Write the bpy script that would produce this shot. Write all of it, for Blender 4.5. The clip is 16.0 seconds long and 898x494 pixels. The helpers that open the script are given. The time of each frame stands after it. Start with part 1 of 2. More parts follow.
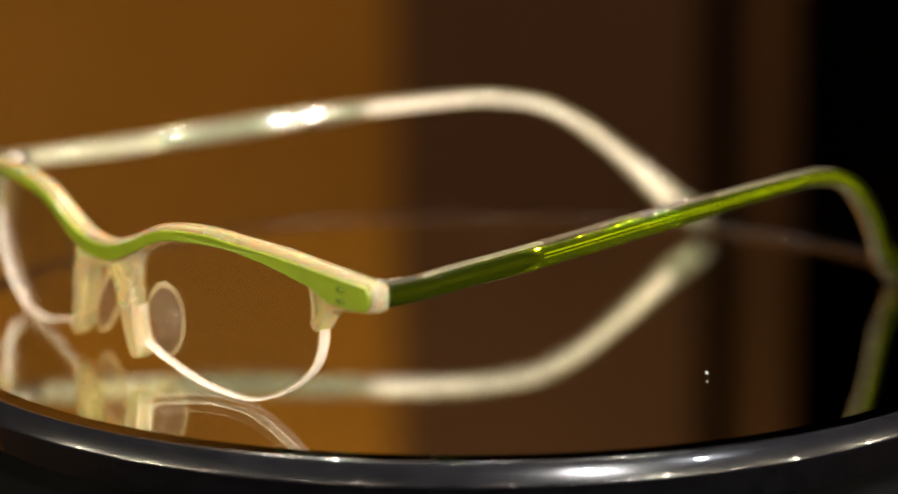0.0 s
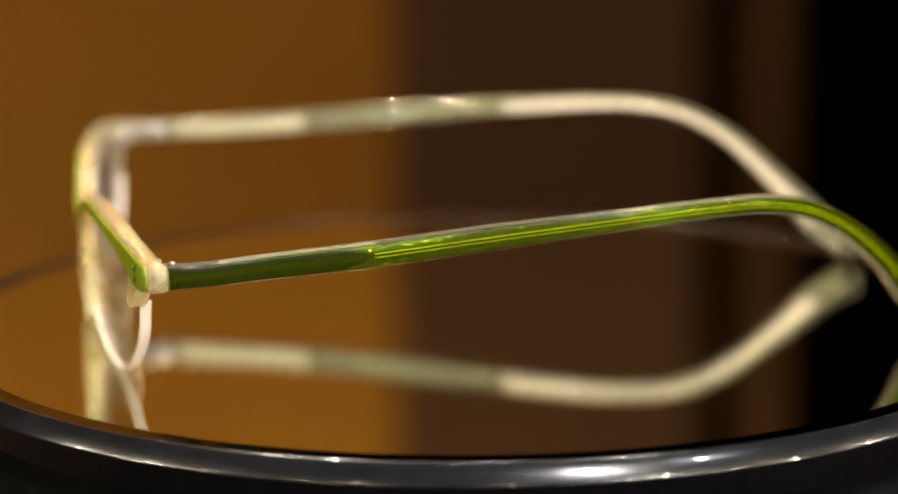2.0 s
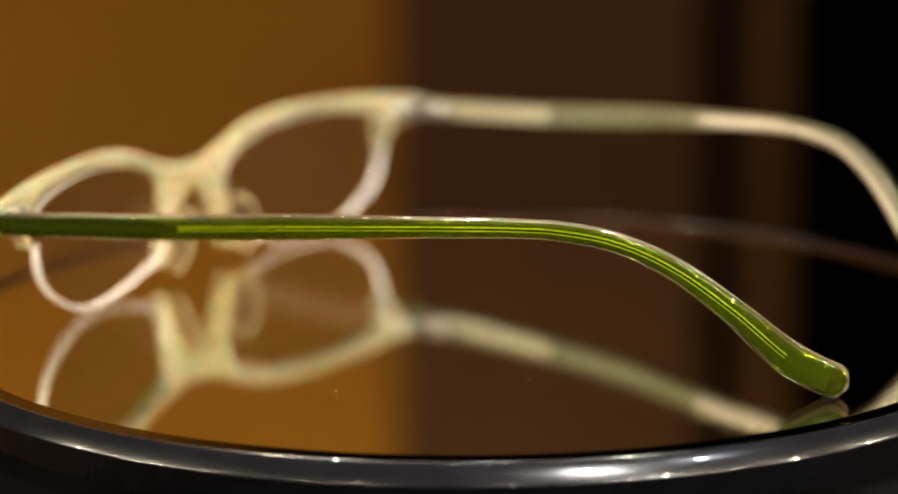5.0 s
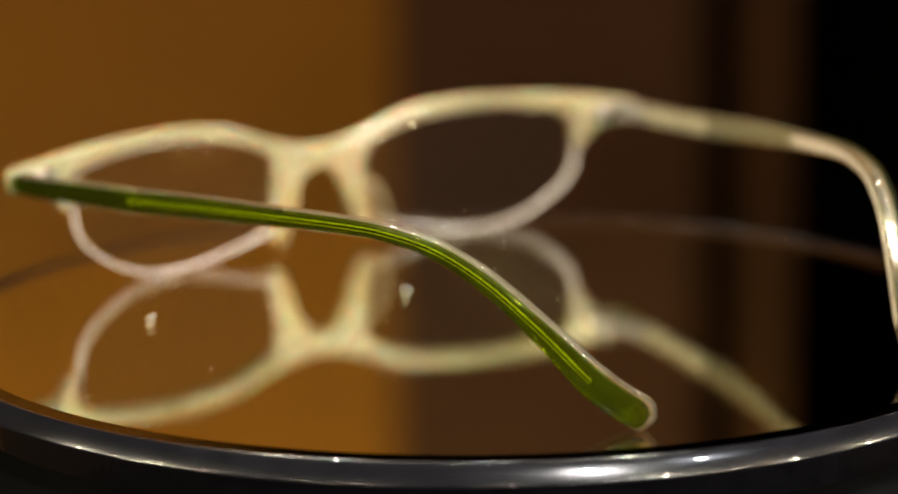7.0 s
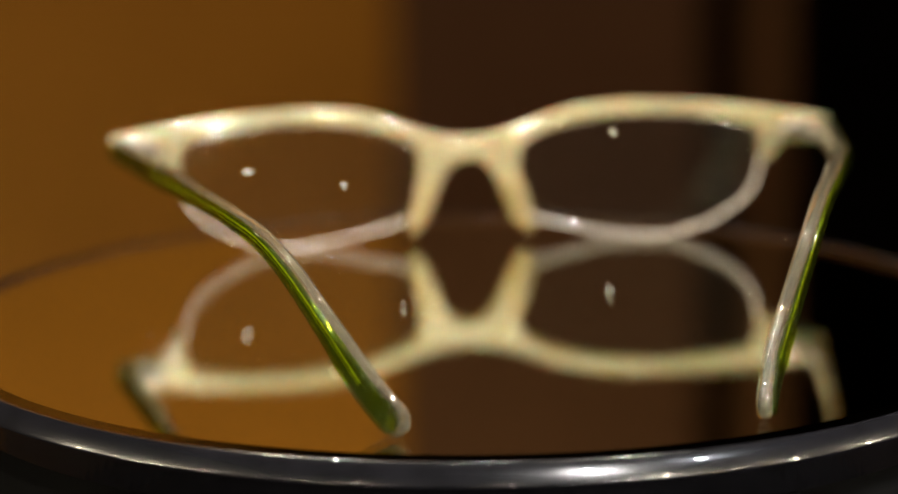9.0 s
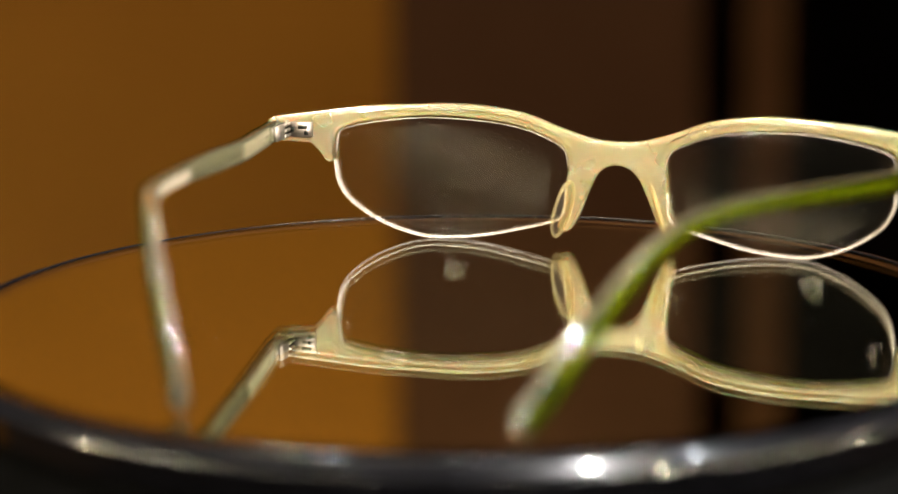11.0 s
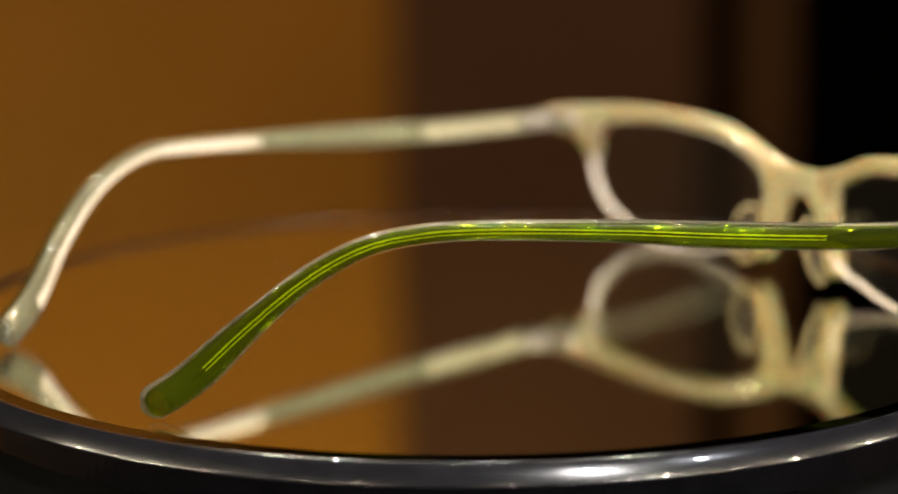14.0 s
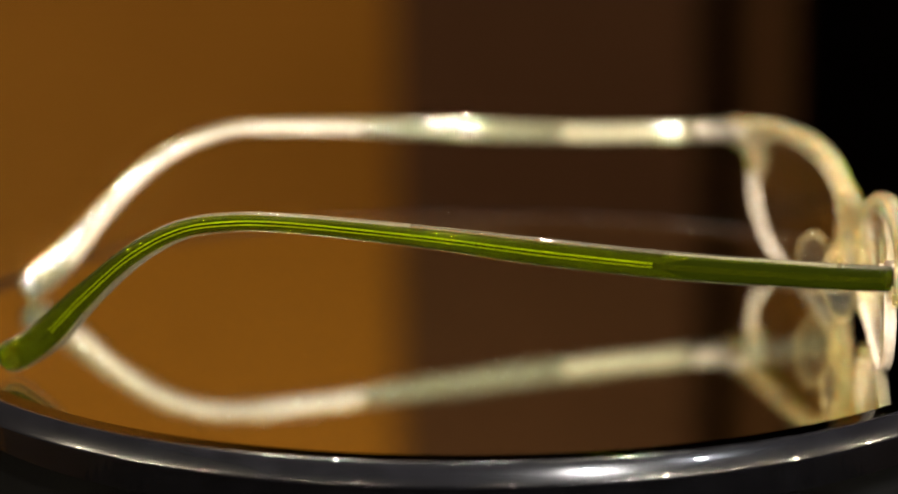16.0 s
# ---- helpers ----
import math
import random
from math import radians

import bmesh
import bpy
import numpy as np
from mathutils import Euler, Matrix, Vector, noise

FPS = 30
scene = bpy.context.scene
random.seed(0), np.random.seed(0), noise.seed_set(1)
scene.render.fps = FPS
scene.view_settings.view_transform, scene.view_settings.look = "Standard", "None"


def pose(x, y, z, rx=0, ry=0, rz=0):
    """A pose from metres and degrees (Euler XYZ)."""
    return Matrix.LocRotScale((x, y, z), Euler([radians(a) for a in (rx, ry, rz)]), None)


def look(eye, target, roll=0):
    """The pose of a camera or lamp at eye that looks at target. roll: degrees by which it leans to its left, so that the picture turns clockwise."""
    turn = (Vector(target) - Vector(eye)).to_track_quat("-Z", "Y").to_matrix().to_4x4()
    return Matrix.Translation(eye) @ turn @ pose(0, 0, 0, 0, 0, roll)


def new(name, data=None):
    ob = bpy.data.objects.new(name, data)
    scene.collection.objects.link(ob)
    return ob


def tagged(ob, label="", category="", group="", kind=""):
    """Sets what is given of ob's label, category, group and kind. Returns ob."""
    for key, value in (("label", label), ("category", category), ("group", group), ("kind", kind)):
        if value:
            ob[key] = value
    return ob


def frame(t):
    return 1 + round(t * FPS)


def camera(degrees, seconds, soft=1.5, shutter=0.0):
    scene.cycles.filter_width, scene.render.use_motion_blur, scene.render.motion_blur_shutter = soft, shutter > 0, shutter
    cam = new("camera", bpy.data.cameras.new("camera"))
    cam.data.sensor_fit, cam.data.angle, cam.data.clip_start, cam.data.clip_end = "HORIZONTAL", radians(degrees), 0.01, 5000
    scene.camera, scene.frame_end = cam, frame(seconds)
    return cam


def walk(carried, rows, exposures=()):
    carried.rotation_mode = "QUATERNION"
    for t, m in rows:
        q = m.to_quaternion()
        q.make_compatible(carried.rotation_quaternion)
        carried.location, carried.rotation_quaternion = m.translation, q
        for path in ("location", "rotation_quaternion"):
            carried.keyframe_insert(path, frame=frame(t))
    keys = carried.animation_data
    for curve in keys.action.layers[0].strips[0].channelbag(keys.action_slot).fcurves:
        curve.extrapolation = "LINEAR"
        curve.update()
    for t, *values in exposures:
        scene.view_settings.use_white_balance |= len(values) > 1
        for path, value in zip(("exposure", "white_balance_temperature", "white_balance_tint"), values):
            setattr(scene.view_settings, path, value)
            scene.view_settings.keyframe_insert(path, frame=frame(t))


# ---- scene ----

from mathutils.geometry import tessellate_polygon

MM = 0.001

# ---------------------------------------------------------------- camera
cam = camera(17.4, 16.0, soft=1.5)
cam.data.dof.use_dof = True
cam.data.dof.focus_distance = 0.478
cam.data.dof.aperture_fstop = 8.0
cam.data.dof.aperture_blades = 0
STAND = pose(-0.0031, -0.5296, 0.1237, 78.235, 0.445, 0.023)
BACK = STAND @ Matrix.Translation((0, 0, 0.0095))
walk(cam, [(0.0, STAND), (4.0, STAND), (9.3, STAND), (10.9, BACK), (11.3, BACK), (12.5, BACK), (13.0, STAND @ Matrix.Translation((0, 0, 0.0070))),
           (13.35, STAND @ Matrix.Translation((0, 0, 0.0028))), (13.7, STAND), (14.0, STAND), (16.0, STAND)],
     exposures=[(0.0, 0.0), (4.2, 0.0), (6.3, -0.05), (8.0, -0.2), (9.2, -0.2), (11.3, 0.0), (16.0, 0.0)])

# the point on which the camera is focused: near for most of the shot, on the far side for a while
focus_mark = new("focus_mark")
NEAR = STAND @ Matrix.Translation((0, 0, -0.478))
FAR = STAND @ Matrix.Translation((0, 0, -0.610))
cam.data.dof.focus_object = focus_mark

# ---------------------------------------------------------------- world and lamps
world = bpy.data.worlds.new("world")
scene.world = world
world.use_nodes = True
world.node_tree.nodes["Background"].inputs[0].default_value = (0.9, 0.72, 0.5, 1)
world.node_tree.nodes["Background"].inputs[1].default_value = 0.004


def area_lamp(name, eye, target, size, power, colour, spread=180.0):
    data = bpy.data.lights.new(name, "AREA")
    data.shape, data.size, data.energy, data.color = "DISK", size, power, colour
    data.spread = radians(spread)
    ob = new(name, data)
    ob.matrix_world = look(eye, target)
    return ob


# a row of three pale lamps and a dimmer soft one behind the camera, three ceiling spots, a wall washer and a ring of small warm spots
for step in (-1, 0, 1):
    area_lamp("shop_lamp", (0.42, -0.85 - 0.03 * step, 0.86 + 0.07 * step), (0, 0, 0.02), 0.028, 0.42, (1.0, 0.96, 0.93), 40)
area_lamp("soft_lamp", (0.85, -0.62, 1.02), (0, 0, 0.02), 0.05, 0.27, (0.92, 0.95, 1.0), 40)
for x, y, power in ((-0.28, 0.02, 1.1), (0.02, 0.24, 1.0), (0.30, 0.06, 1.1)):
    area_lamp("ceiling_spot", (x, y, 1.05), (0, 0, 0.02), 0.025, power, (1.0, 0.90, 0.72), 50)
area_lamp("wall_washer", (-0.40, 0.72, 1.45), (-0.16, 1.36, 0.10), 0.10, 26.5, (1.0, 0.85, 0.60))
for x, y, z in ((1.25, -0.15, 0.40), (-1.25, -0.15, 0.40),
                (-0.45, -1.10, 0.42), (0.75, -0.95, 0.62), (0.18, -1.50, 0.42), (-0.90, -1.30, 0.45)):
    area_lamp("track_spot", (x, y, z), (0, 0, 0.02), 0.016, 0.19, (1.0, 0.84, 0.60), 40)
# two rows of far lamps low on the left and the right, seen as points in the lenses
for azimuth, height in ((-49, 20), (-53, 12), (-64, 19), (-66, 16), (-68, 12), (-73, 14), (47, 13), (53, 19), (60, 15), (66, 20)):
    a, e = radians(azimuth), radians(height)
    eye = (1.55 * math.sin(a) * math.cos(e), -1.55 * math.cos(a) * math.cos(e), 0.01 + 1.55 * math.sin(e))
    area_lamp("far_lamp", eye, (0, 0, 0.01), 0.020, 0.09, (1.0, 0.86, 0.62), 22)
# a cluster of brighter lamps of the shop behind the camera on the right
for azimuth, height in ((22, 14), (26, 9), (29, 18), (33, 12), (37, 19), (41, 9)):
    a, e = radians(azimuth), radians(height)
    eye = (1.55 * math.sin(a) * math.cos(e), -1.55 * math.cos(a) * math.cos(e), 0.01 + 1.55 * math.sin(e))
    area_lamp("cluster_lamp", eye, (0, 0, 0.01), 0.016, 0.10, (1.0, 0.93, 0.82), 22)


# ---------------------------------------------------------------- materials
def material(name, base, rough=0.5, metal=0.0, bump=0.0, scale=60.0, vary=0.15, coat=0.0, detail=4.0, **more):
    m = bpy.data.materials.new(name)
    m.use_nodes = True
    t = m.node_tree
    b = t.nodes["Principled BSDF"]
    b.inputs["Roughness"].default_value = rough
    b.inputs["Metallic"].default_value = metal
    b.inputs["Coat Weight"].default_value = coat
    b.inputs["Coat Roughness"].default_value = 0.03
    for key, value in more.items():
        b.inputs[key.replace("_", " ")].default_value = value
    co = t.nodes.new("ShaderNodeTexCoord")
    n = t.nodes.new("ShaderNodeTexNoise")
    n.inputs["Scale"].default_value, n.inputs["Detail"].default_value = scale, detail
    t.links.new(co.outputs["Object"], n.inputs["Vector"])
    ramp = t.nodes.new("ShaderNodeValToRGB")
    ramp.color_ramp.elements[0].position, ramp.color_ramp.elements[1].position = 0.3, 0.7
    ramp.color_ramp.elements[0].color = tuple(c * (1 - vary) for c in base) + (1,)
    ramp.color_ramp.elements[1].color = tuple(min(1, c * (1 + vary)) for c in base) + (1,)
    t.links.new(n.outputs["Fac"], ramp.inputs["Fac"])
    t.links.new(ramp.outputs["Color"], b.inputs["Base Color"])
    if bump:
        fine = t.nodes.new("ShaderNodeTexNoise")
        fine.inputs["Scale"].default_value, fine.inputs["Detail"].default_value = scale * 6, 6
        t.links.new(co.outputs["Object"], fine.inputs["Vector"])
        bm_ = t.nodes.new("ShaderNodeBump")
        bm_.inputs["Strength"].default_value, bm_.inputs["Distance"].default_value = bump, 0.001
        t.links.new(fine.outputs["Fac"], bm_.inputs["Height"])
        t.links.new(bm_.outputs["Normal"], b.inputs["Normal"])
    return m


def see_through(m, tint, share, gloss=0.0, rough=0.05, bend=0.0, wave=0.0):
    """Mixes a tinted clear body into the material m, under a polished surface; bend is the refracting part of it, wave the unevenness of the polish."""
    t = m.node_tree
    out = t.nodes["Material Output"]
    clear = t.nodes.new("ShaderNodeBsdfTransparent")
    clear.inputs[0].default_value = tint + (1,)
    mix = t.nodes.new("ShaderNodeMixShader")
    mix.inputs[0].default_value = share
    t.links.new(t.nodes["Principled BSDF"].outputs[0], mix.inputs[1])
    t.links.new(clear.outputs[0], mix.inputs[2])
    if bend:
        lens = t.nodes.new("ShaderNodeBsdfRefraction")
        lens.inputs["Color"].default_value = tint + (1,)
        lens.inputs["Roughness"].default_value, lens.inputs["IOR"].default_value = 0.03, 1.49
        both = t.nodes.new("ShaderNodeMixShader")
        both.inputs[0].default_value = bend
        t.links.new(clear.outputs[0], both.inputs[1])
        t.links.new(lens.outputs[0], both.inputs[2])
        t.links.new(both.outputs[0], mix.inputs[2])
    t.links.new(mix.outputs[0], out.inputs["Surface"])
    if gloss:
        shine = t.nodes.new("ShaderNodeBsdfGlossy")
        shine.inputs["Roughness"].default_value = rough
        if wave:
            ripple = t.nodes.new("ShaderNodeTexNoise")
            ripple.inputs["Scale"].default_value, ripple.inputs["Detail"].default_value = 170, 1
            t.links.new(t.nodes["Texture Coordinate"].outputs["Object"], ripple.inputs["Vector"])
            relief = t.nodes.new("ShaderNodeBump")
            relief.inputs["Strength"].default_value, relief.inputs["Distance"].default_value = wave, 0.0004
            t.links.new(ripple.outputs["Fac"], relief.inputs["Height"])
            t.links.new(relief.outputs["Normal"], shine.inputs["Normal"])
        face = t.nodes.new("ShaderNodeLayerWeight")
        face.inputs[0].default_value = 0.5
        steep = t.nodes.new("ShaderNodeMath")
        steep.operation, steep.inputs[1].default_value = "POWER", 5.0
        t.links.new(face.outputs["Facing"], steep.inputs[0])
        fres = t.nodes.new("ShaderNodeMath")
        fres.operation, fres.inputs[1].default_value, fres.inputs[2].default_value = "MULTIPLY_ADD", 0.5, gloss
        t.links.new(steep.outputs[0], fres.inputs[0])
        top = t.nodes.new("ShaderNodeMixShader")
        t.links.new(fres.outputs[0], top.inputs[0])
        t.links.new(mix.outputs[0], top.inputs[1])
        t.links.new(shine.outputs[0], top.inputs[2])
        t.links.new(top.outputs[0], out.inputs["Surface"])
    return m


def thin_clear(name, tint, ior=1.5, rough=0.0, haze=0.0, milk_tint=(0.85, 0.8, 0.68)):
    """A clear body: gloss by Fresnel over a tinted see-through core, with a little haze."""
    m = bpy.data.materials.new(name)
    m.use_nodes = True
    t = m.node_tree
    t.nodes.remove(t.nodes["Principled BSDF"])
    out = t.nodes["Material Output"]
    clear = t.nodes.new("ShaderNodeBsdfTransparent")
    clear.inputs[0].default_value = tint + (1,)
    milk = t.nodes.new("ShaderNodeBsdfDiffuse")
    milk.inputs[0].default_value = milk_tint + (1,)
    body = t.nodes.new("ShaderNodeMixShader")
    body.inputs[0].default_value = haze
    t.links.new(clear.outputs[0], body.inputs[1])
    t.links.new(milk.outputs[0], body.inputs[2])
    gloss = t.nodes.new("ShaderNodeBsdfGlossy")
    gloss.inputs["Roughness"].default_value = rough
    face = t.nodes.new("ShaderNodeLayerWeight")
    face.inputs[0].default_value = 0.5
    steep = t.nodes.new("ShaderNodeMath")
    steep.operation, steep.inputs[1].default_value = "POWER", 5.0
    t.links.new(face.outputs["Facing"], steep.inputs[0])
    f0 = ((ior - 1) / (ior + 1)) ** 2
    fres = t.nodes.new("ShaderNodeMath")
    fres.operation, fres.inputs[1].default_value, fres.inputs[2].default_value = "MULTIPLY_ADD", 1 - f0, f0
    t.links.new(steep.outputs[0], fres.inputs[0])
    mix = t.nodes.new("ShaderNodeMixShader")
    t.links.new(fres.outputs[0], mix.inputs[0])
    t.links.new(body.outputs[0], mix.inputs[1])
    t.links.new(gloss.outputs[0], mix.inputs[2])
    t.links.new(mix.outputs[0], out.inputs["Surface"])
    return m


MILKY = see_through(material("milky_acetate", (0.40, 0.35, 0.225), 0.3, vary=0.06, scale=70,
                             Subsurface_Weight=0.4, Subsurface_Scale=0.004), (0.94, 0.86, 0.46), 0.64, 0.17, 0.03, 0.0, 0.3)
MILKY_TEMPLE = see_through(material("milky_temple_acetate", (0.58, 0.52, 0.38), 0.3, vary=0.06, scale=70),
                           (0.94, 0.95, 0.88), 0.95, 0.24, 0.02, 0.6, 0.45)
GREEN = see_through(material("green_acetate", (0.080, 0.110, 0.003), 0.3, vary=0.10, scale=120),
                    (0.42, 0.66, 0.04), 0.12, 0.04, 0.08)
GREEN_TEMPLE = see_through(material("green_temple_acetate", (0.046, 0.060, 0.002), 0.3, vary=0.10, scale=120),
                           (0.53, 0.61, 0.045), 0.955, 0.035, 0.04)
CLEAR_PAD = thin_clear("clear_silicone", (0.95, 0.92, 0.82), 1.5, 0.03, 0.012)
LENS = thin_clear("lens_glass", (0.985, 0.985, 0.975), 1.80, 0.0, 0.001)
THREAD = thin_clear("lens_edge_frosted", (0.95, 0.92, 0.88), 1.45, 0.10, 0.24, (0.86, 0.78, 0.71))
LENS_EDGE = thin_clear("lens_edge_polished", (0.96, 0.94, 0.9), 1.5, 0.08, 0.16, (0.86, 0.80, 0.72))
PAD_EDGE = thin_clear("pad_edge_clear", (0.95, 0.9, 0.75), 1.5, 0.05, 0.09, (0.85, 0.74, 0.45))
STEEL = material("hinge_steel", (0.24, 0.21, 0.18), 0.5, 1.0, bump=0.03, scale=400, vary=0.1)
# dark core steel, also the painted shade in the hinge recess and slots
CORE_AND_SHADE = material("core_steel_and_hinge_shade", (0.010, 0.011, 0.008), 0.6, 0.0, Specular_IOR_Level=0.1, scale=300, vary=0.1)
# pale yellow stands for the light caught along the wire channel
CHANNEL_LIGHT = material("channel_caught_light", (0.88, 0.84, 0.40), 0.4, scale=300, vary=0.05)
LINING = material("plate_lining_lacquer", (0.45, 0.39, 0.29), 0.4, scale=300, vary=0.06)
FROST = see_through(material("frosted_acetate", (0.46, 0.39, 0.31), 0.3, scale=200, vary=0.05), (0.9, 0.88, 0.8), 0.46)
BOND = see_through(material("bond_layer_acetate", (0.145, 0.135, 0.07), 0.5, scale=200, vary=0.08), (0.9, 0.88, 0.8), 0.14)
RIVET = material("rivet_dark", (0.040, 0.060, 0.004), 0.8, 0.0, Specular_IOR_Level=0.1, scale=300)
BLACK_RIM = material("black_lacquer", (0.003, 0.003, 0.004), 0.20, 0.0, scale=250, vary=0.3, coat=0.5, Specular_IOR_Level=0.26)
BLACK_BASE = material("black_plastic", (0.0025, 0.0025, 0.0025), 0.6, bump=0.05, scale=200, Specular_IOR_Level=0.0)
DUST = material("dust_grain", (0.7, 0.66, 0.6), 0.8, scale=900)
WALL_BROWN = material("warm_brown_plaster", (0.300, 0.124, 0.0165), 0.7, bump=0.1, scale=9, vary=0.06, Specular_IOR_Level=0.0)
WOOD_DARK = material("dark_brown_panel", (0.084, 0.039, 0.0195), 0.5, bump=0.1, scale=14, vary=0.08, Specular_IOR_Level=0.0)
WOOD_POST = material("brown_post_wood", (0.088, 0.040, 0.017), 0.5, bump=0.1, scale=14, vary=0.1, Specular_IOR_Level=0.0)
# near-black base colour carries the shade of the gap and the recess
GAP_SHADE = material("gap_shade", (0.011, 0.008, 0.006), 0.8, scale=14, Specular_IOR_Level=0.0)
ROOM = material("brown_room_wall", (0.03, 0.021, 0.015), 0.8, bump=0.1, scale=5)
CEILING = material("dim_ceiling", (0.04, 0.037, 0.034), 0.8, bump=0.1, scale=5)
TABLE = material("dark_table_wood", (0.035, 0.022, 0.014), 0.4, bump=0.1, scale=30)

MIRROR = material("mirror_silver", (0.87, 0.885, 0.76), 0.0, 1.0, scale=30, vary=0.01)
PLATE = bpy.data.materials.new("plate_glass")
PLATE.use_nodes = True
_b = PLATE.node_tree.nodes["Principled BSDF"]
_b.inputs["Base Color"].default_value = (1.0, 1.0, 1.0, 1)
_b.inputs["Roughness"].default_value = 0.0
_b.inputs["Transmission Weight"].default_value = 1.0
_b.inputs["IOR"].default_value = 1.5


# ---------------------------------------------------------------- mesh helpers
def part(name, bm, mat, parent=None, label="", smooth=True):
    me = bpy.data.meshes.new(name)
    bmesh.ops.recalc_face_normals(bm, faces=bm.faces)
    for f in bm.faces:
        f.smooth = smooth
    bm.to_mesh(me)
    bm.free()
    me.materials.append(mat)
    ob = new(name, me)
    ob.parent = parent
    if label:
        ob["label"] = label
    return ob


def box(lo, hi, bevel=0.0, bm=None):
    bm = bm or bmesh.new()
    made = bmesh.ops.create_cube(bm, size=1.0)["verts"]
    for v in made:
        v.co = Vector([lo[i] + (v.co[i] + 0.5) * (hi[i] - lo[i]) for i in range(3)])
    if bevel:
        edges = list({e for v in made for e in v.link_edges})
        bmesh.ops.bevel(bm, geom=edges, offset=bevel, segments=2, affect="EDGES")
    return bm


def lathe(profile, n=192, bm=None):
    """Turns (radius, height) pairs about the z axis."""
    bm = bm or bmesh.new()
    rings = []
    for r, z in profile:
        if r == 0:
            rings.append([bm.verts.new((0, 0, z))])
        else:
            rings.append([bm.verts.new((r * math.cos(2 * math.pi * k / n), r * math.sin(2 * math.pi * k / n), z)) for k in range(n)])
    for a, b in zip(rings[:-1], rings[1:]):
        for k in range(n):
            j = (k + 1) % n
            if len(a) == 1 and len(b) == 1:
                continue
            if len(a) == 1:
                bm.faces.new((a[0], b[k], b[j]))
            elif len(b) == 1:
                bm.faces.new((a[k], a[j], b[0]))
            else:
                bm.faces.new((a[k], a[j], b[j], b[k]))
    return bm


def smooth_line(points, step, closed=False):
    """Catmull-Rom through the points, resampled at about the step."""
    p = [Vector(q) for q in points]
    n = len(p)
    out = []
    for i in range(n if closed else n - 1):
        if closed:
            a, b, c, d = p[i - 1], p[i], p[(i + 1) % n], p[(i + 2) % n]
        else:
            a, b, c, d = p[max(i - 1, 0)], p[i], p[i + 1], p[min(i + 2, n - 1)]
        m = max(1, round((c - b).length / step))
        for k in range(m):
            u = k / m
            out.append(0.5 * (2 * b + (c - a) * u + (2 * a - 5 * b + 4 * c - d) * u * u + (3 * b - a - 3 * c + d) * u ** 3))
    if not closed:
        out.append(p[-1].copy())
    return out


def inset(poly, d):
    """The closed outline moved inwards by d."""
    n = len(poly)
    area = sum(poly[i - 1].x * poly[i].y - poly[i].x * poly[i - 1].y for i in range(n))
    s = 1 if area > 0 else -1
    out = []
    for i in range(n):
        t = (poly[(i + 1) % n] - poly[i - 1]).normalized()
        out.append(poly[i] + Vector((-t.y, t.x)) * s * d)
    return out


def slab(poly, bow, near, far, r, q=None, bm=None, ease=None):
    """A plate with rounded edges over an upright outline, bent so that its y is bow(x) + near .. bow(x) + far; ease scales the rounding point by point."""
    ease = ease or [1.0] * len(poly)

    def ring_of(d):
        return [w.lerp(v, f) for w, v, f in zip(poly, inset(poly, d), ease)]

    bm = bm or bmesh.new()
    q = q or r
    rows = [(r * 1.3, near), (r, near), (r * 0.3, near + r * 0.3), (0, near + r), (0, far - q), (q * 0.08, far - q * 0.6), (q * 0.3, far - q * 0.3), (q * 0.6, far - q * 0.08),
            (q, far), (q * 1.15, far)]
    rings = []
    for d, y in rows:
        rings.append([bm.verts.new((w.x * MM, (bow(w.x) + y) * MM, w.y * MM)) for w in ring_of(d)])
    n = len(poly)
    for a, b in zip(rings[:-1], rings[1:]):
        for k in range(n):
            j = (k + 1) % n
            bm.faces.new((a[k], a[j], b[j], b[k]))
    for ring, d in ((rings[0], rows[0][0]), (rings[-1], rows[-1][0])):
        flat = [Vector((w.x, w.y, 0)) for w in ring_of(d)]
        for tri in tessellate_polygon([flat]):
            try:
                bm.faces.new([ring[k] for k in tri])
            except ValueError:
                pass
    return bm


def sweep(stations, n=20, power=3.0, bm=None):
    """A closed body along stations of (centre, side, up, half width, half height)."""
    bm = bm or bmesh.new()
    rings = []
    for c, s, u, a, b in stations:
        ring = []
        for k in range(n):
            w = 2 * math.pi * k / n
            cw, sw = math.cos(w), math.sin(w)
            x = math.copysign(abs(cw) ** (2 / power), cw) * a
            y = math.copysign(abs(sw) ** (2 / power), sw) * b
            ring.append(bm.verts.new((c + s * x + u * y) * MM))
        rings.append(ring)
    for p, q in zip(rings[:-1], rings[1:]):
        for k in range(n):
            j = (k + 1) % n
            bm.faces.new((p[k], p[j], q[j], q[k]))
    bm.faces.new(rings[0])
    bm.faces.new(rings[-1])
    return bm


# ---------------------------------------------------------------- turning angle of the display
def turn(t):
    return -13.044 * t - 0.0262 * (t - 8) ** 2


# ---------------------------------------------------------------- room
def structure(name, bm, mat, label, category):
    return tagged(part(name, bm, mat, None, "", False), label, category, kind="structure")


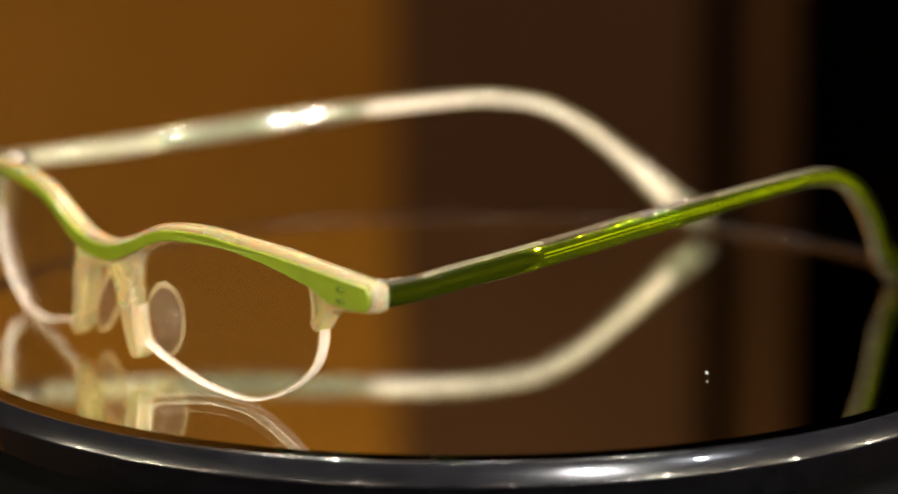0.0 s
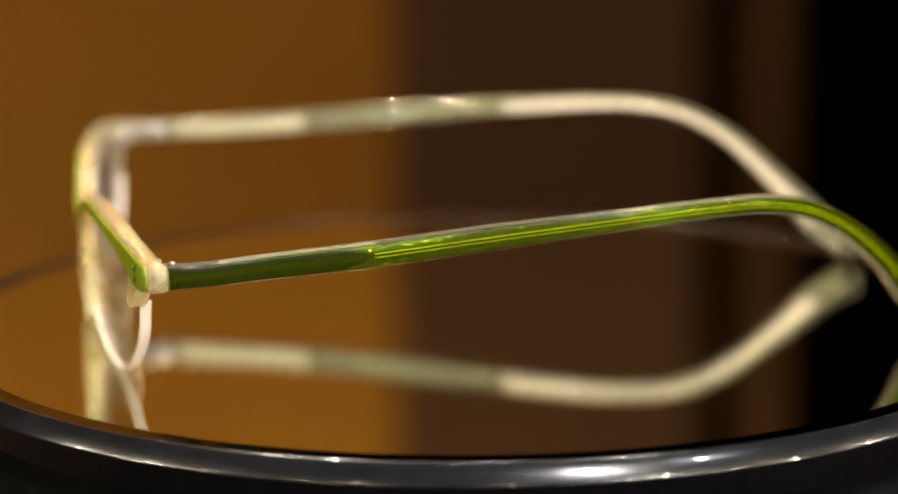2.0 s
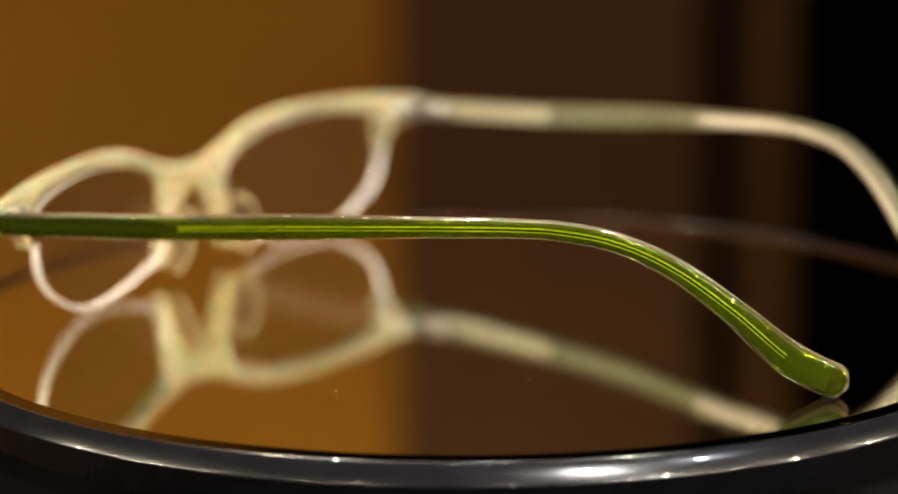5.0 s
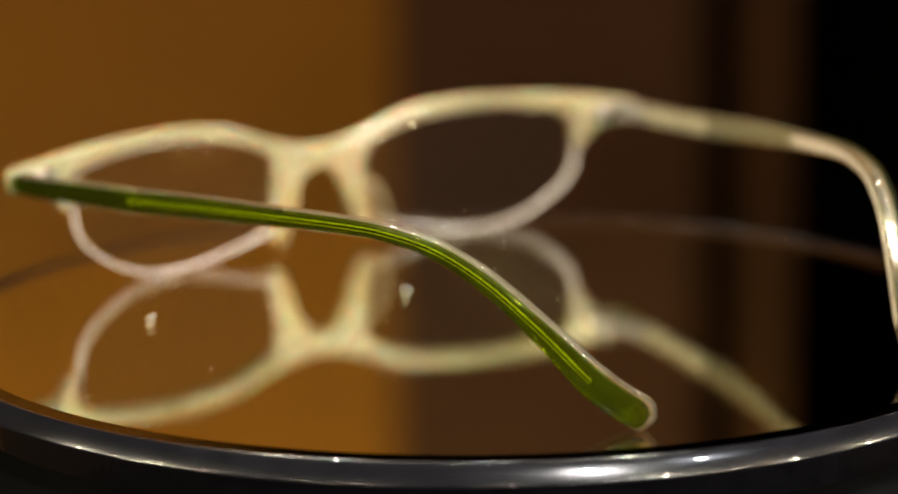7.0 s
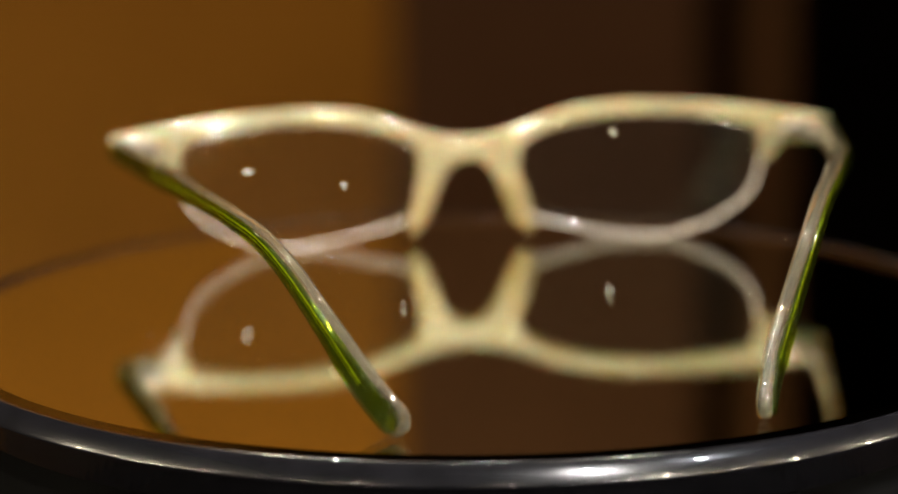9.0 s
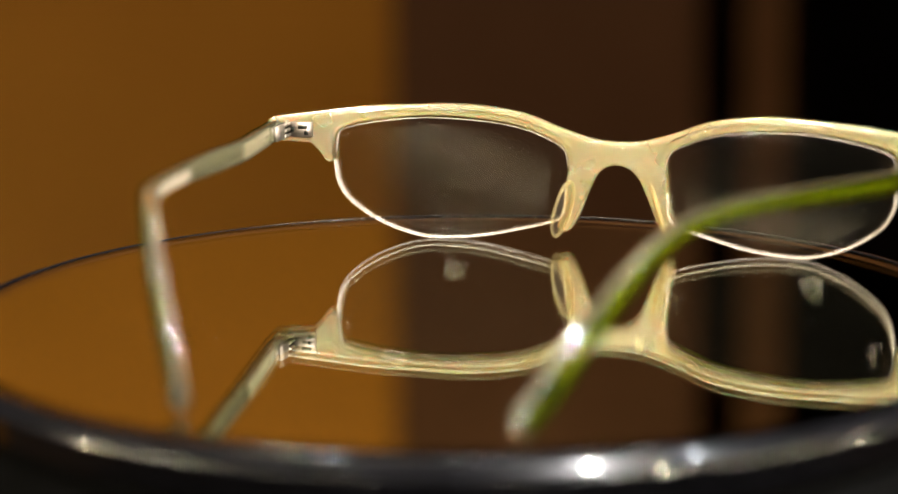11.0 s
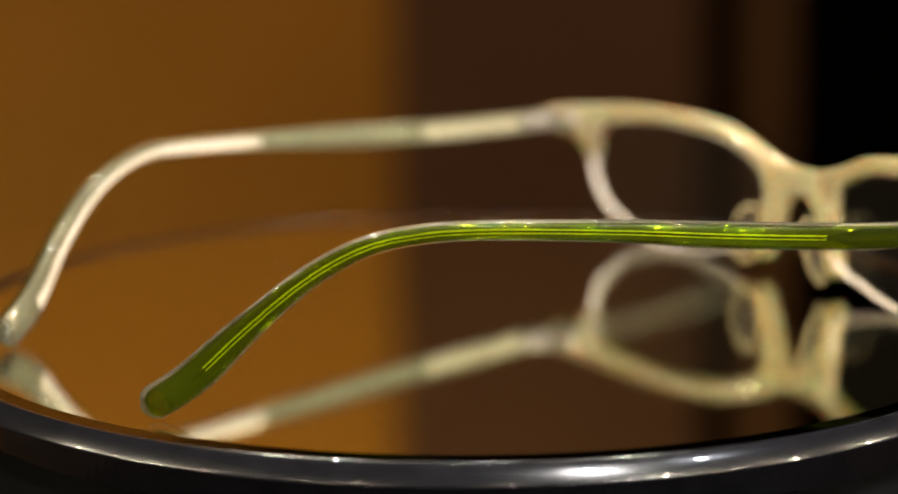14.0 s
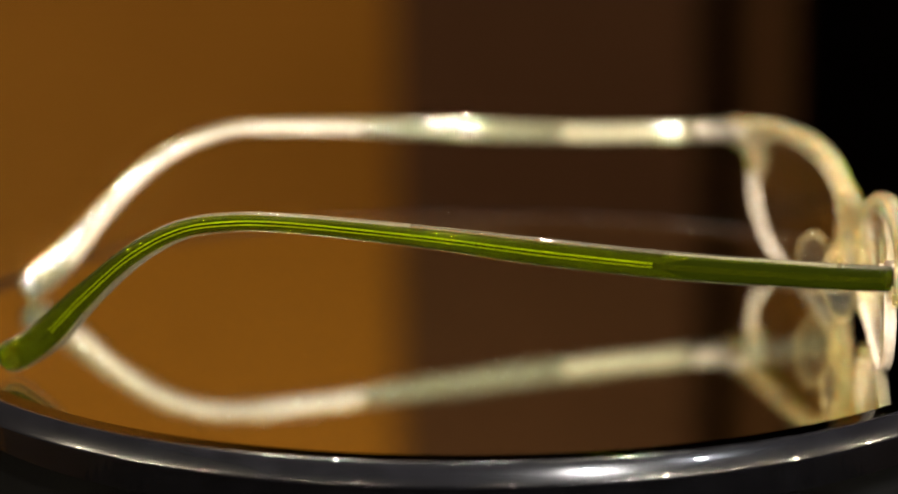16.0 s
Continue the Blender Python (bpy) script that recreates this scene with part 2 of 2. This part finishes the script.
def build_room():
    structure("floor", box((-1.8, -1.9, -1.02), (1.8, 2.0, -0.95)), TABLE, "dark wooden shop floor below the display pedestal", "floor")
    structure("ceiling", box((-1.8, -1.9, 1.75), (1.8, 2.0, 1.81)), CEILING, "dim plain ceiling of the shop", "ceiling")
    structure("wall_west", box((-1.86, -1.9, -1.0), (-1.8, 2.0, 1.75)), ROOM, "plain brown side wall of the shop", "wall")
    structure("wall_east", box((1.8, -1.9, -1.0), (1.86, 2.0, 1.75)), ROOM, "plain brown side wall of the shop", "wall")
    structure("wall_south", box((-1.8, -1.96, -1.0), (1.8, -1.9, 1.75)), ROOM, "plain brown wall facing the display", "wall")
    structure("wall_north", box((-1.8, 1.358, -1.0), (-0.0430, 1.46, 1.75)), WALL_BROWN, "warm brown plaster wall behind the display", "wall")
    structure("recess_wall", box((-0.0430, 1.75, -1.0), (1.8, 1.80, 1.75)), GAP_SHADE, "recess wall behind the wooden panels, its shade put into the black colour", "wall")
    structure("wood_panel", box((-0.0430, 1.362, -1.0), (0.1590, 1.40, 1.75), 0.002), WOOD_DARK, "dark brown wooden wall panel", "panel")
    structure("wood_post", box((0.1890, 1.35, -1.0), (0.2150, 1.39, 1.75), 0.002), WOOD_POST, "narrow dark brown wooden post", "post")


def build_table():
    stand = new("display_pedestal")
    tagged(stand, "round black display pedestal under the turntable", "pedestal")
    part("column", lathe([(0, -0.95), (0.094, -0.95), (0.094, -0.050), (0, -0.050)], 96), BLACK_BASE, stand)
    part("top_board", lathe([(0, -0.050), (0.096, -0.050), (0.097, -0.049), (0.097, -0.033), (0.096, -0.032), (0, -0.032)], 96), BLACK_BASE, stand)
    part("foot", lathe([(0, -0.95), (0.14, -0.95), (0.14, -0.935), (0.13, -0.93), (0, -0.93)], 96), BLACK_BASE, stand)


def build_drive():
    base = new("motor_drive")
    tagged(base, "round black plastic motor drive on the pedestal", "motor")
    part("housing", lathe([(0, -0.032), (0.0945, -0.032), (0.0955, -0.031), (0.0955, -0.0145), (0.0945, -0.0135), (0, -0.0135)]), BLACK_BASE, base)
    part("spindle", lathe([(0, -0.0135), (0.02, -0.0135), (0.02, -0.0096), (0, -0.0096)], 48), STEEL, base)


def build_turntable():
    t = new("turntable")
    tagged(t, "round black turntable with a mirror glass top", "turntable")
    R = 97.6 * MM
    flat = R - 0.0024
    part("glass_plate", lathe([(0, -0.0029), (R, -0.0029), (R, -0.0002), (flat, 0.0006), (0, 0.0006)], 256), PLATE, t, "clear glass plate with a bevelled edge", False)
    part("mirror_backing", lathe([(0, -0.0036), (flat, -0.0036), (flat, -0.0027), (0, -0.0027)], 256), MIRROR, t, "silver mirror layer under the glass", False)
    rim = [(R + 0.00005, -0.0036), (R + 0.00005, -0.0001), (R + 0.00015, 0.00022), (R + 0.00035, 0.00030), (R + 0.0006, 0.00018)]
    for k in range(9):
        u = k / 8
        rim.append((R + 0.0007 + 0.0019 * u, 0.0001 - 0.0029 * u + 0.00025 * math.sin(math.pi * u)))
    rim += [(R + 0.0027, -0.0031), (R + 0.0026, -0.0033), (R + 0.0022, -0.0035), (R - 0.0005, -0.0042), (R - 0.0012, -0.0095),
            (0.0, -0.0095), (0.0, -0.0038), (R - 0.002, -0.0038), (R + 0.00005, -0.0036)]
    part("rim", lathe(rim, 256), BLACK_RIM, t, "glossy black lacquered rim")
    bm = bmesh.new()
    rnd = random.Random(5)
    spots = [(0.0409, -0.0441)]
    for k in range(23):
        r, w = 0.094 * math.sqrt(rnd.random()), rnd.random() * 2 * math.pi
        spots.append((r * math.cos(w), r * math.sin(w)))
    for k, (x, y) in enumerate(spots):
        s = 0.00012 if k < 1 else rnd.uniform(0.000018, 0.00004)
        made = bmesh.ops.create_icosphere(bm, subdivisions=1, radius=s)["verts"]
        for v in made:
            v.co = Vector((v.co.x * rnd.uniform(0.7, 1.6) + x, v.co.y + y, v.co.z * 0.7 + 0.0006 + s * 0.5))
    tagged(part("dust", bm, DUST, t), "fine pale dust grains on the glass", kind="stuff")
    return t


# ---------------------------------------------------------------- eyeglasses
def back(x):
    """The rear face of the front, bowed round the face."""
    return -7.0 + 6.44 * (x / 61.0) ** 2


def lens_bow(x):
    return -7.9 + 7.25 * (x / 60.0) ** 2


BROW_TOP = [(0, 22.3), (4, 22.5), (8, 23.4), (13, 25.0), (19.5, 27.4), (27, 28.7), (35, 29.2), (44, 28.9), (53, 28.5), (62, 27.5), (69, 26.6), (73.2, 26.0)]
LENS_TOP = [(59.9, 19.0), (59.4, 22.7), (57.2, 24.3), (50, 25.7), (40, 26.6), (29, 26.1), (21, 24.9), (14.5, 22.6), (11.2, 20.2), (10.6, 17.0)]
LENS_LOW = [(10.9, 12.0), (11.6, 6.4), (15, 4.6), (21, 3.1), (28, 1.6), (35, 0.95), (42, 1.2), (50, 3.9), (56.5, 8.3), (59.2, 12.5)]


def mirrored(half):
    return half + [Vector((-q.x, q.y)) for q in reversed(half)]


def front_outline():
    top = smooth_line(BROW_TOP, 1.2)
    end = [Vector(q) for q in ((74.0, 25.6), (74.2, 23.5), (74.0, 21.6), (73.2, 21.0), (69.5, 20.7), (65.2, 20.4), (63.6, 18.8), (62.5, 17.1), (61.6, 16.3), (60.7, 16.4), (60.0, 17.4))]
    inner = smooth_line(LENS_TOP, 1.0)
    leg = smooth_line([(10.7, 15.0), (11.4, 9.5), (12.5, 5.2), (12.8, 3.9), (12.1, 3.0), (10.9, 2.8), (9.8, 3.6), (8.2, 6.6), (6.4, 11.2), (4.6, 14.9), (2.5, 16.8), (0.6, 17.4)], 0.9)
    half = top + end + inner + leg
    left = [Vector((-q.x, q.y)) for q in reversed(half[1:])]
    ease = [1.0] * len(top) + [0.3] * len(end) + [1.4] * len(inner) + [0.3] * len(leg)
    return half + left, ease + list(reversed(ease[1:]))


def brow_outline():
    top = smooth_line([(x, z - 1.1 + 0.3 * max(0.0, (x - 55.0) / 18.0)) for x, z in BROW_TOP], 1.2)
    end = [Vector(q) for q in ((73.5, 24.5), (73.8, 23.3), (73.4, 21.9), (72.4, 21.2), (68.5, 21.2), (65.0, 21.6))]
    low = smooth_line([(61.5, 23.2), (58.0, 24.1), (50, 25.6), (40, 26.5), (29, 26.0), (21, 24.8), (14.5, 22.3), (9.5, 20.3), (5.0, 18.9), (0.6, 18.5)], 1.0)
    half = top + end + low
    left = [Vector((-q.x, q.y)) for q in reversed(half[1:])]
    return half + left


TEMPLE_A = ((72.4, 2.4, 23.4), (71.3, 9.6, 23.5), (69.8, 17.7, 23.9), (66.7, 35.0, 24.6), (63.9, 55.2, 26.1), (61.6, 72.4, 27.3), (59.1, 88.6, 28.3),
            (57.4, 97.7, 28.7), (55.8, 104.8, 28.6), (52.1, 113.0, 26.8), (48.0, 121.1, 22.6), (43.2, 129.2, 15.7), (37.4, 137.4, 7.0), (32.7, 145.6, 2.30))
TEMPLE_B = ((72.4, 2.6, 23.6), (71.2, 9.9, 23.8), (69.6, 18.0, 24.2), (66.3, 35.3, 25.2), (61.8, 55.6, 27.0), (56.5, 73.0, 28.7), (51.3, 89.3, 29.9),
            (48.2, 98.4, 30.3), (45.3, 105.6, 30.0), (41.9, 113.7, 28.4), (37.7, 121.9, 23.6), (32.7, 130.1, 15.8), (27.8, 138.2, 7.2), (25.0, 145.9, 2.45))


def temple_rail(side):
    """Centre line of a temple with its outward and upward directions, and the run along it."""
    table = TEMPLE_A if side > 0 else TEMPLE_B
    line = smooth_line([(side * x, y, z) for x, y, z in table], 1.5)
    out, run = [], 0.0
    for i, c in enumerate(line):
        if i:
            run += (c - line[i - 1]).length
        t = (line[min(i + 1, len(line) - 1)] - line[max(i - 1, 0)]).normalized()
        s = Vector((t.y, -t.x, 0)).normalized() * side
        u = s.cross(t)
        if u.z < 0:
            u = -u
        out.append((c, s, u, run))
    return out


def half_height(run, total):
    """Half the height of a temple along its run."""
    keys = ((0, 2.10), (30, 2.35), (55, 2.35), (80, 1.85), (100, 1.65), (115, 1.75), (135, 2.25), (148, 3.05), (170, 3.05))
    for (a, p), (b, q) in zip(keys[:-1], keys[1:]):
        if a <= run <= b:
            return p + (q - p) * (run - a) / (b - a)
    return 2.0


def layer(rail, lo, hi, trim, start, stop, power, rounded, lift=0.0):
    """One lamination of a temple between the depths lo and hi."""
    total = rail[-1][3]
    stations = []
    for c, s, u, run in rail:
        if run < start or run > stop:
            continue
        h = half_height(run, total) - trim
        f = 1.0
        if rounded and stop - run < 2.6:
            f = math.sqrt(max(0.02, 1 - ((2.6 - (stop - run)) / 2.6) ** 2))
        stations.append((c + s * (lo + hi) / 2 + u * lift, s, u, (hi - lo) / 2 * (0.5 + 0.5 * f), h * f))
    return sweep(stations, 20, power)


def build_temple(side, glasses):
    rail = temple_rail(side)
    total = rail[-1][3]
    temple = part("temple", layer(rail, -1.75, 1.15, 0.0, 0.0, total, 2.5, True), MILKY_TEMPLE, glasses, "milky clear acetate temple with a green outer face")
    part("green_layer", layer(rail, 0.90, 1.75, 0.42, 0.0, total - 0.6, 3.6, True, 0.14), GREEN_TEMPLE, temple, "translucent green acetate layer")
    # flat core plate ending in a point, then the wire
    plate = []
    reach = 35.2 if side > 0 else 37.8
    for c, s, u, run in rail:
        if 0.6 < run < reach:
            h = 1.72 if run < reach - 6.0 else 0.40 + 1.32 * max(0.0, (reach - run) / 6.0) ** 1.6
            plate.append((c + s * 1.05, s, u, 0.07, h))
    part("core_plate", sweep(plate, 12, 8.0), CORE_AND_SHADE, temple, "flat dark steel core plate")
    lining = [(c - s_ * 0.75, s_, u, 0.035, 1.5 if run < 35.0 else 1.15) for c, s_, u, run in rail if 8.0 < run < 37.0]
    part("plate_lining", sweep(lining, 12, 8.0), LINING, temple, "pale lining behind the core plate")
    bond = [(c + s_ * 0.86, s_, u, 0.012, half_height(run, total) - 0.95) for c, s_, u, run in rail if 1.0 < run < total - 2.5]
    part("bond_layer", sweep(bond, 12, 6.0), BOND, temple, "pale bonding layer between the laminations")
    wire = [(c + s_ * 1.08, s_, u, 0.05, 0.17) for c, s_, u, run in rail if reach - 1.5 < run < total - 9.0]
    part("core_wire", sweep(wire, 12, 2.0), CORE_AND_SHADE, temple, "thin dark steel core wire")
    # bright lines beside the wire: caught light given as a pale strip
    channel = [(c + s_ * 0.96, s_, u, 0.06, 0.42) for c, s_, u, run in rail if reach - 2.0 < run < total - 11.0]
    part("wire_channel", sweep(channel, 12, 4.0), CHANNEL_LIGHT, temple, "channel round the core wire, coloured pale for the light caught in it")
    frost = []
    for c, s_, u, run in rail:
        if 77.0 < run < total - 10.0:
            swell = min(1.0, 0.6 + (run - 77.0) / 12.0)
            taper = 1.0 if run < 100.0 else 0.8 - 0.2 * min(1.0, (run - 100.0) / 25.0)
            frost.append((c - s_ * 1.72, s_, u, 0.06, (half_height(run, total) - 0.75) * swell * taper))
    part("inner_frost", sweep(frost, 12, 3.0), FROST, temple, "pale frosted inner face")
    return temple


def build_hinge(side, glasses):
    hinge = new("hinge")
    hinge.parent = glasses
    hinge["label"] = "small steel hinge on the inner corner"

    def at(lo, hi, bevel=0.15):
        a = (min(side * lo[0], side * hi[0]), lo[1], lo[2])
        b = (max(side * lo[0], side * hi[0]), hi[1], hi[2])
        return box([v * MM for v in a], [v * MM for v in b], bevel * MM)

    # a solid dark plate stands for the shade in the hinge recess
    part("pocket", at((69.7, 1.8, 21.9), (70.2, 9.6, 25.1), 0.05), CORE_AND_SHADE, hinge, "dark plate painted as the shaded recess behind the hinge leaves")
    part("front_leaf", at((64.6, -0.2, 21.9), (69.9, 1.75, 25.0), 0.1), STEEL, hinge)
    # slots are not cut: dark blocks stand for their shade
    for lo, hi in (((65.3, 1.6, 23.7), (67.4, 1.8, 24.4)), ((65.1, 1.6, 22.4), (66.0, 1.8, 23.2)), ((68.2, 1.6, 23.0), (69.2, 1.8, 24.0))):
        part("slot", at(lo, hi, 0.02), CORE_AND_SHADE, hinge, "dark block painted as the shade of a slot in the hinge leaf")
    part("temple_leaf", at((69.0, 5.2, 22.0), (69.8, 9.7, 25.1), 0.1), STEEL, hinge)
    for z in (22.0, 23.2, 24.4):
        part("knuckle", at((69.0, 1.6, z), (69.9, 5.4, z + 0.65), 0.1), STEEL, hinge)
    part("screw", lathe_at((side * 69.5, 3.4, 24.9), 0.5, 0.5), STEEL, hinge, "tiny domed steel screw head")


def lathe_at(centre, radius, height):
    bm = lathe([(0, 0), (radius * 0.8 * MM, 0), (radius * MM, 0.15 * MM), (radius * MM, (height - 0.2) * MM), (radius * 0.75 * MM, height * MM), (0, height * MM)], 16)
    bmesh.ops.translate(bm, verts=bm.verts, vec=Vector(centre) * MM)
    return bm


def build_lens(side, glasses):
    line = smooth_line(LENS_TOP + LENS_LOW, 1.2, True)
    outline = [Vector((side * q.x, q.y)) for q in line]
    bm = bmesh.new()
    cx, cz = side * 35.0, 14.5
    rings = {}
    for face, y in ((0, -0.55), (1, 0.55)):
        rings[face] = []
        for f in (1.0, 0.85, 0.65, 0.4, 0.2):
            ring = []
            for q in outline:
                x, z = cx + (q.x - cx) * f, cz + (q.y - cz) * f
                ring.append(bm.verts.new((x * MM, (lens_bow(x) + y + 0.0035 * (z - cz) ** 2) * MM, z * MM)))
            rings[face].append(ring)
        for a, b in zip(rings[face][:-1], rings[face][1:]):
            for k in range(len(outline)):
                j = (k + 1) % len(outline)
                bm.faces.new((a[k], a[j], b[j], b[k]))
        bm.faces.new(rings[face][-1])
    a, b = rings[0][0], rings[1][0]
    for k in range(len(outline)):
        j = (k + 1) % len(outline)
        bm.faces.new((a[k], a[j], b[j], b[k]))
    lens = part("lens", bm, LENS, glasses, "clear demo lens")
    low = smooth_line([(59.8, 17.0)] + list(reversed(LENS_LOW)), 1.0)
    stations = []
    for i, q in enumerate(low):
        t = (low[min(i + 1, len(low) - 1)] - low[max(i - 1, 0)]).normalized()
        n = Vector((t.y, -t.x))
        x = side * q.x
        c = Vector((x, lens_bow(x) + 0.0035 * (q.y - cz) ** 2, q.y))
        stations.append((c, Vector((side * n.x, 0, n.y)), Vector((0, 1, 0)), 0.30, 0.98))
    part("lens_thread", sweep(stations, 12, 3.0), THREAD, lens, "frosted clear edge thread")
    top = smooth_line([(x - 0.25 if x > 50 else x, z - 0.25) for x, z in LENS_TOP], 1.0)
    stations = []
    for i, q in enumerate(top):
        t = (top[min(i + 1, len(top) - 1)] - top[max(i - 1, 0)]).normalized()
        x = side * q.x
        c = Vector((x, lens_bow(x) + 0.0035 * (q.y - cz) ** 2, q.y))
        stations.append((c, Vector((side * t.y, 0, -t.x)), Vector((0, 1, 0)), 0.08, 0.55))
    part("lens_edge", sweep(stations, 12, 3.0), LENS_EDGE, lens, "pale polished upper edge")
    return lens


def build_pad(side, glasses):
    bm = bmesh.new()
    bmesh.ops.create_uvsphere(bm, u_segments=24, v_segments=14, radius=1.0)
    m = pose(side * 10.4 * MM, -3.0 * MM, 8.5 * MM, 0, side * -16, side * -20)
    for v in bm.verts:
        v.co = m @ Vector((v.co.x * 0.75 * MM, v.co.y * 3.2 * MM, v.co.z * 6.2 * MM))
    pad = part("nose_pad", bm, CLEAR_PAD, glasses, "clear oval silicone nose pad")
    ring = bmesh.new()
    n, k = 48, 10
    grid = []
    for i in range(n):
        w = 2 * math.pi * i / n
        row = []
        for j in range(k):
            q = 2 * math.pi * j / k
            r = 1 + 0.09 * math.cos(q)
            row.append(ring.verts.new(m @ Vector((0.42 * math.sin(q) * MM, 3.1 * r * math.cos(w) * MM, 6.1 * r * math.sin(w) * MM))))
        grid.append(row)
    for i in range(n):
        for j in range(k):
            ring.faces.new((grid[i][j], grid[(i + 1) % n][j], grid[(i + 1) % n][(j + 1) % k], grid[i][(j + 1) % k]))
    part("pad_edge", ring, PAD_EDGE, pad, "yellowish clear edge bead")
    # small clear stud that holds the pad on the nose leg
    stud = bmesh.new()
    bmesh.ops.create_uvsphere(stud, u_segments=14, v_segments=10, radius=0.9 * MM)
    bmesh.ops.translate(stud, verts=stud.verts, vec=Vector((side * 11.2, -3.5, 4.3)) * MM)
    part("stud", stud, CLEAR_PAD, pad, "clear round mounting stud")
    return pad


def build_glasses():
    g = new("eyeglasses")
    tagged(g, "half-rim eyeglasses with green and milky acetate frame", "eyeglasses")
    outline, ease = front_outline()
    front = part("front_frame", slab(outline, back, -3.1, 0.0, 0.85, 1.2, None, ease), MILKY, g, "milky yellowish acetate front with nose legs")
    part("green_layer", slab(brow_outline(), back, -3.75, -3.15, 0.25), GREEN, front, "opaque green acetate brow layer")
    for side in (1, -1):
        for z in (22.5, 24.3):
            bm = lathe([(0, 0), (0.55 * MM, 0), (0.55 * MM, 0.2 * MM), (0, 0.25 * MM)], 12)
            bmesh.ops.transform(bm, matrix=pose(side * 68.0 * MM, (back(68) - 3.77) * MM, z * MM, 90, 0, 0) @ Matrix.Diagonal((2.0, 1, 1, 1)), verts=bm.verts)
            part("rivet", bm, RIVET, front, "dark rivet in the green corner")
        build_temple(side, g)
        build_hinge(side, g)
        build_lens(side, g)
        build_pad(side, g)
    return g


build_room()
build_table()
build_drive()
turntable = build_turntable()
glasses = build_glasses()


def motions():
    walk(focus_mark, [(0.0, NEAR), (4.0, NEAR), (9.3, NEAR), (10.9, FAR), (11.3, FAR), (12.5, FAR), (13.0, STAND @ Matrix.Translation((0, 0, -0.580))), (13.35, STAND @ Matrix.Translation((0, 0, -0.510))),
                      (13.7, NEAR), (14.2, NEAR), (16.0, NEAR)])
    seat = Matrix.Translation((-0.05559, -0.02769, 0)) @ pose(0, 0, 0, 0, 0, -54.58)
    times = [0.5 * k for k in range(33)]
    walk(turntable, [(t, pose(0, 0, 0, 0, 0, turn(t))) for t in times])
    walk(glasses, [(t, pose(0, 0, 0, 0, 0, turn(t)) @ seat) for t in times])


motions()
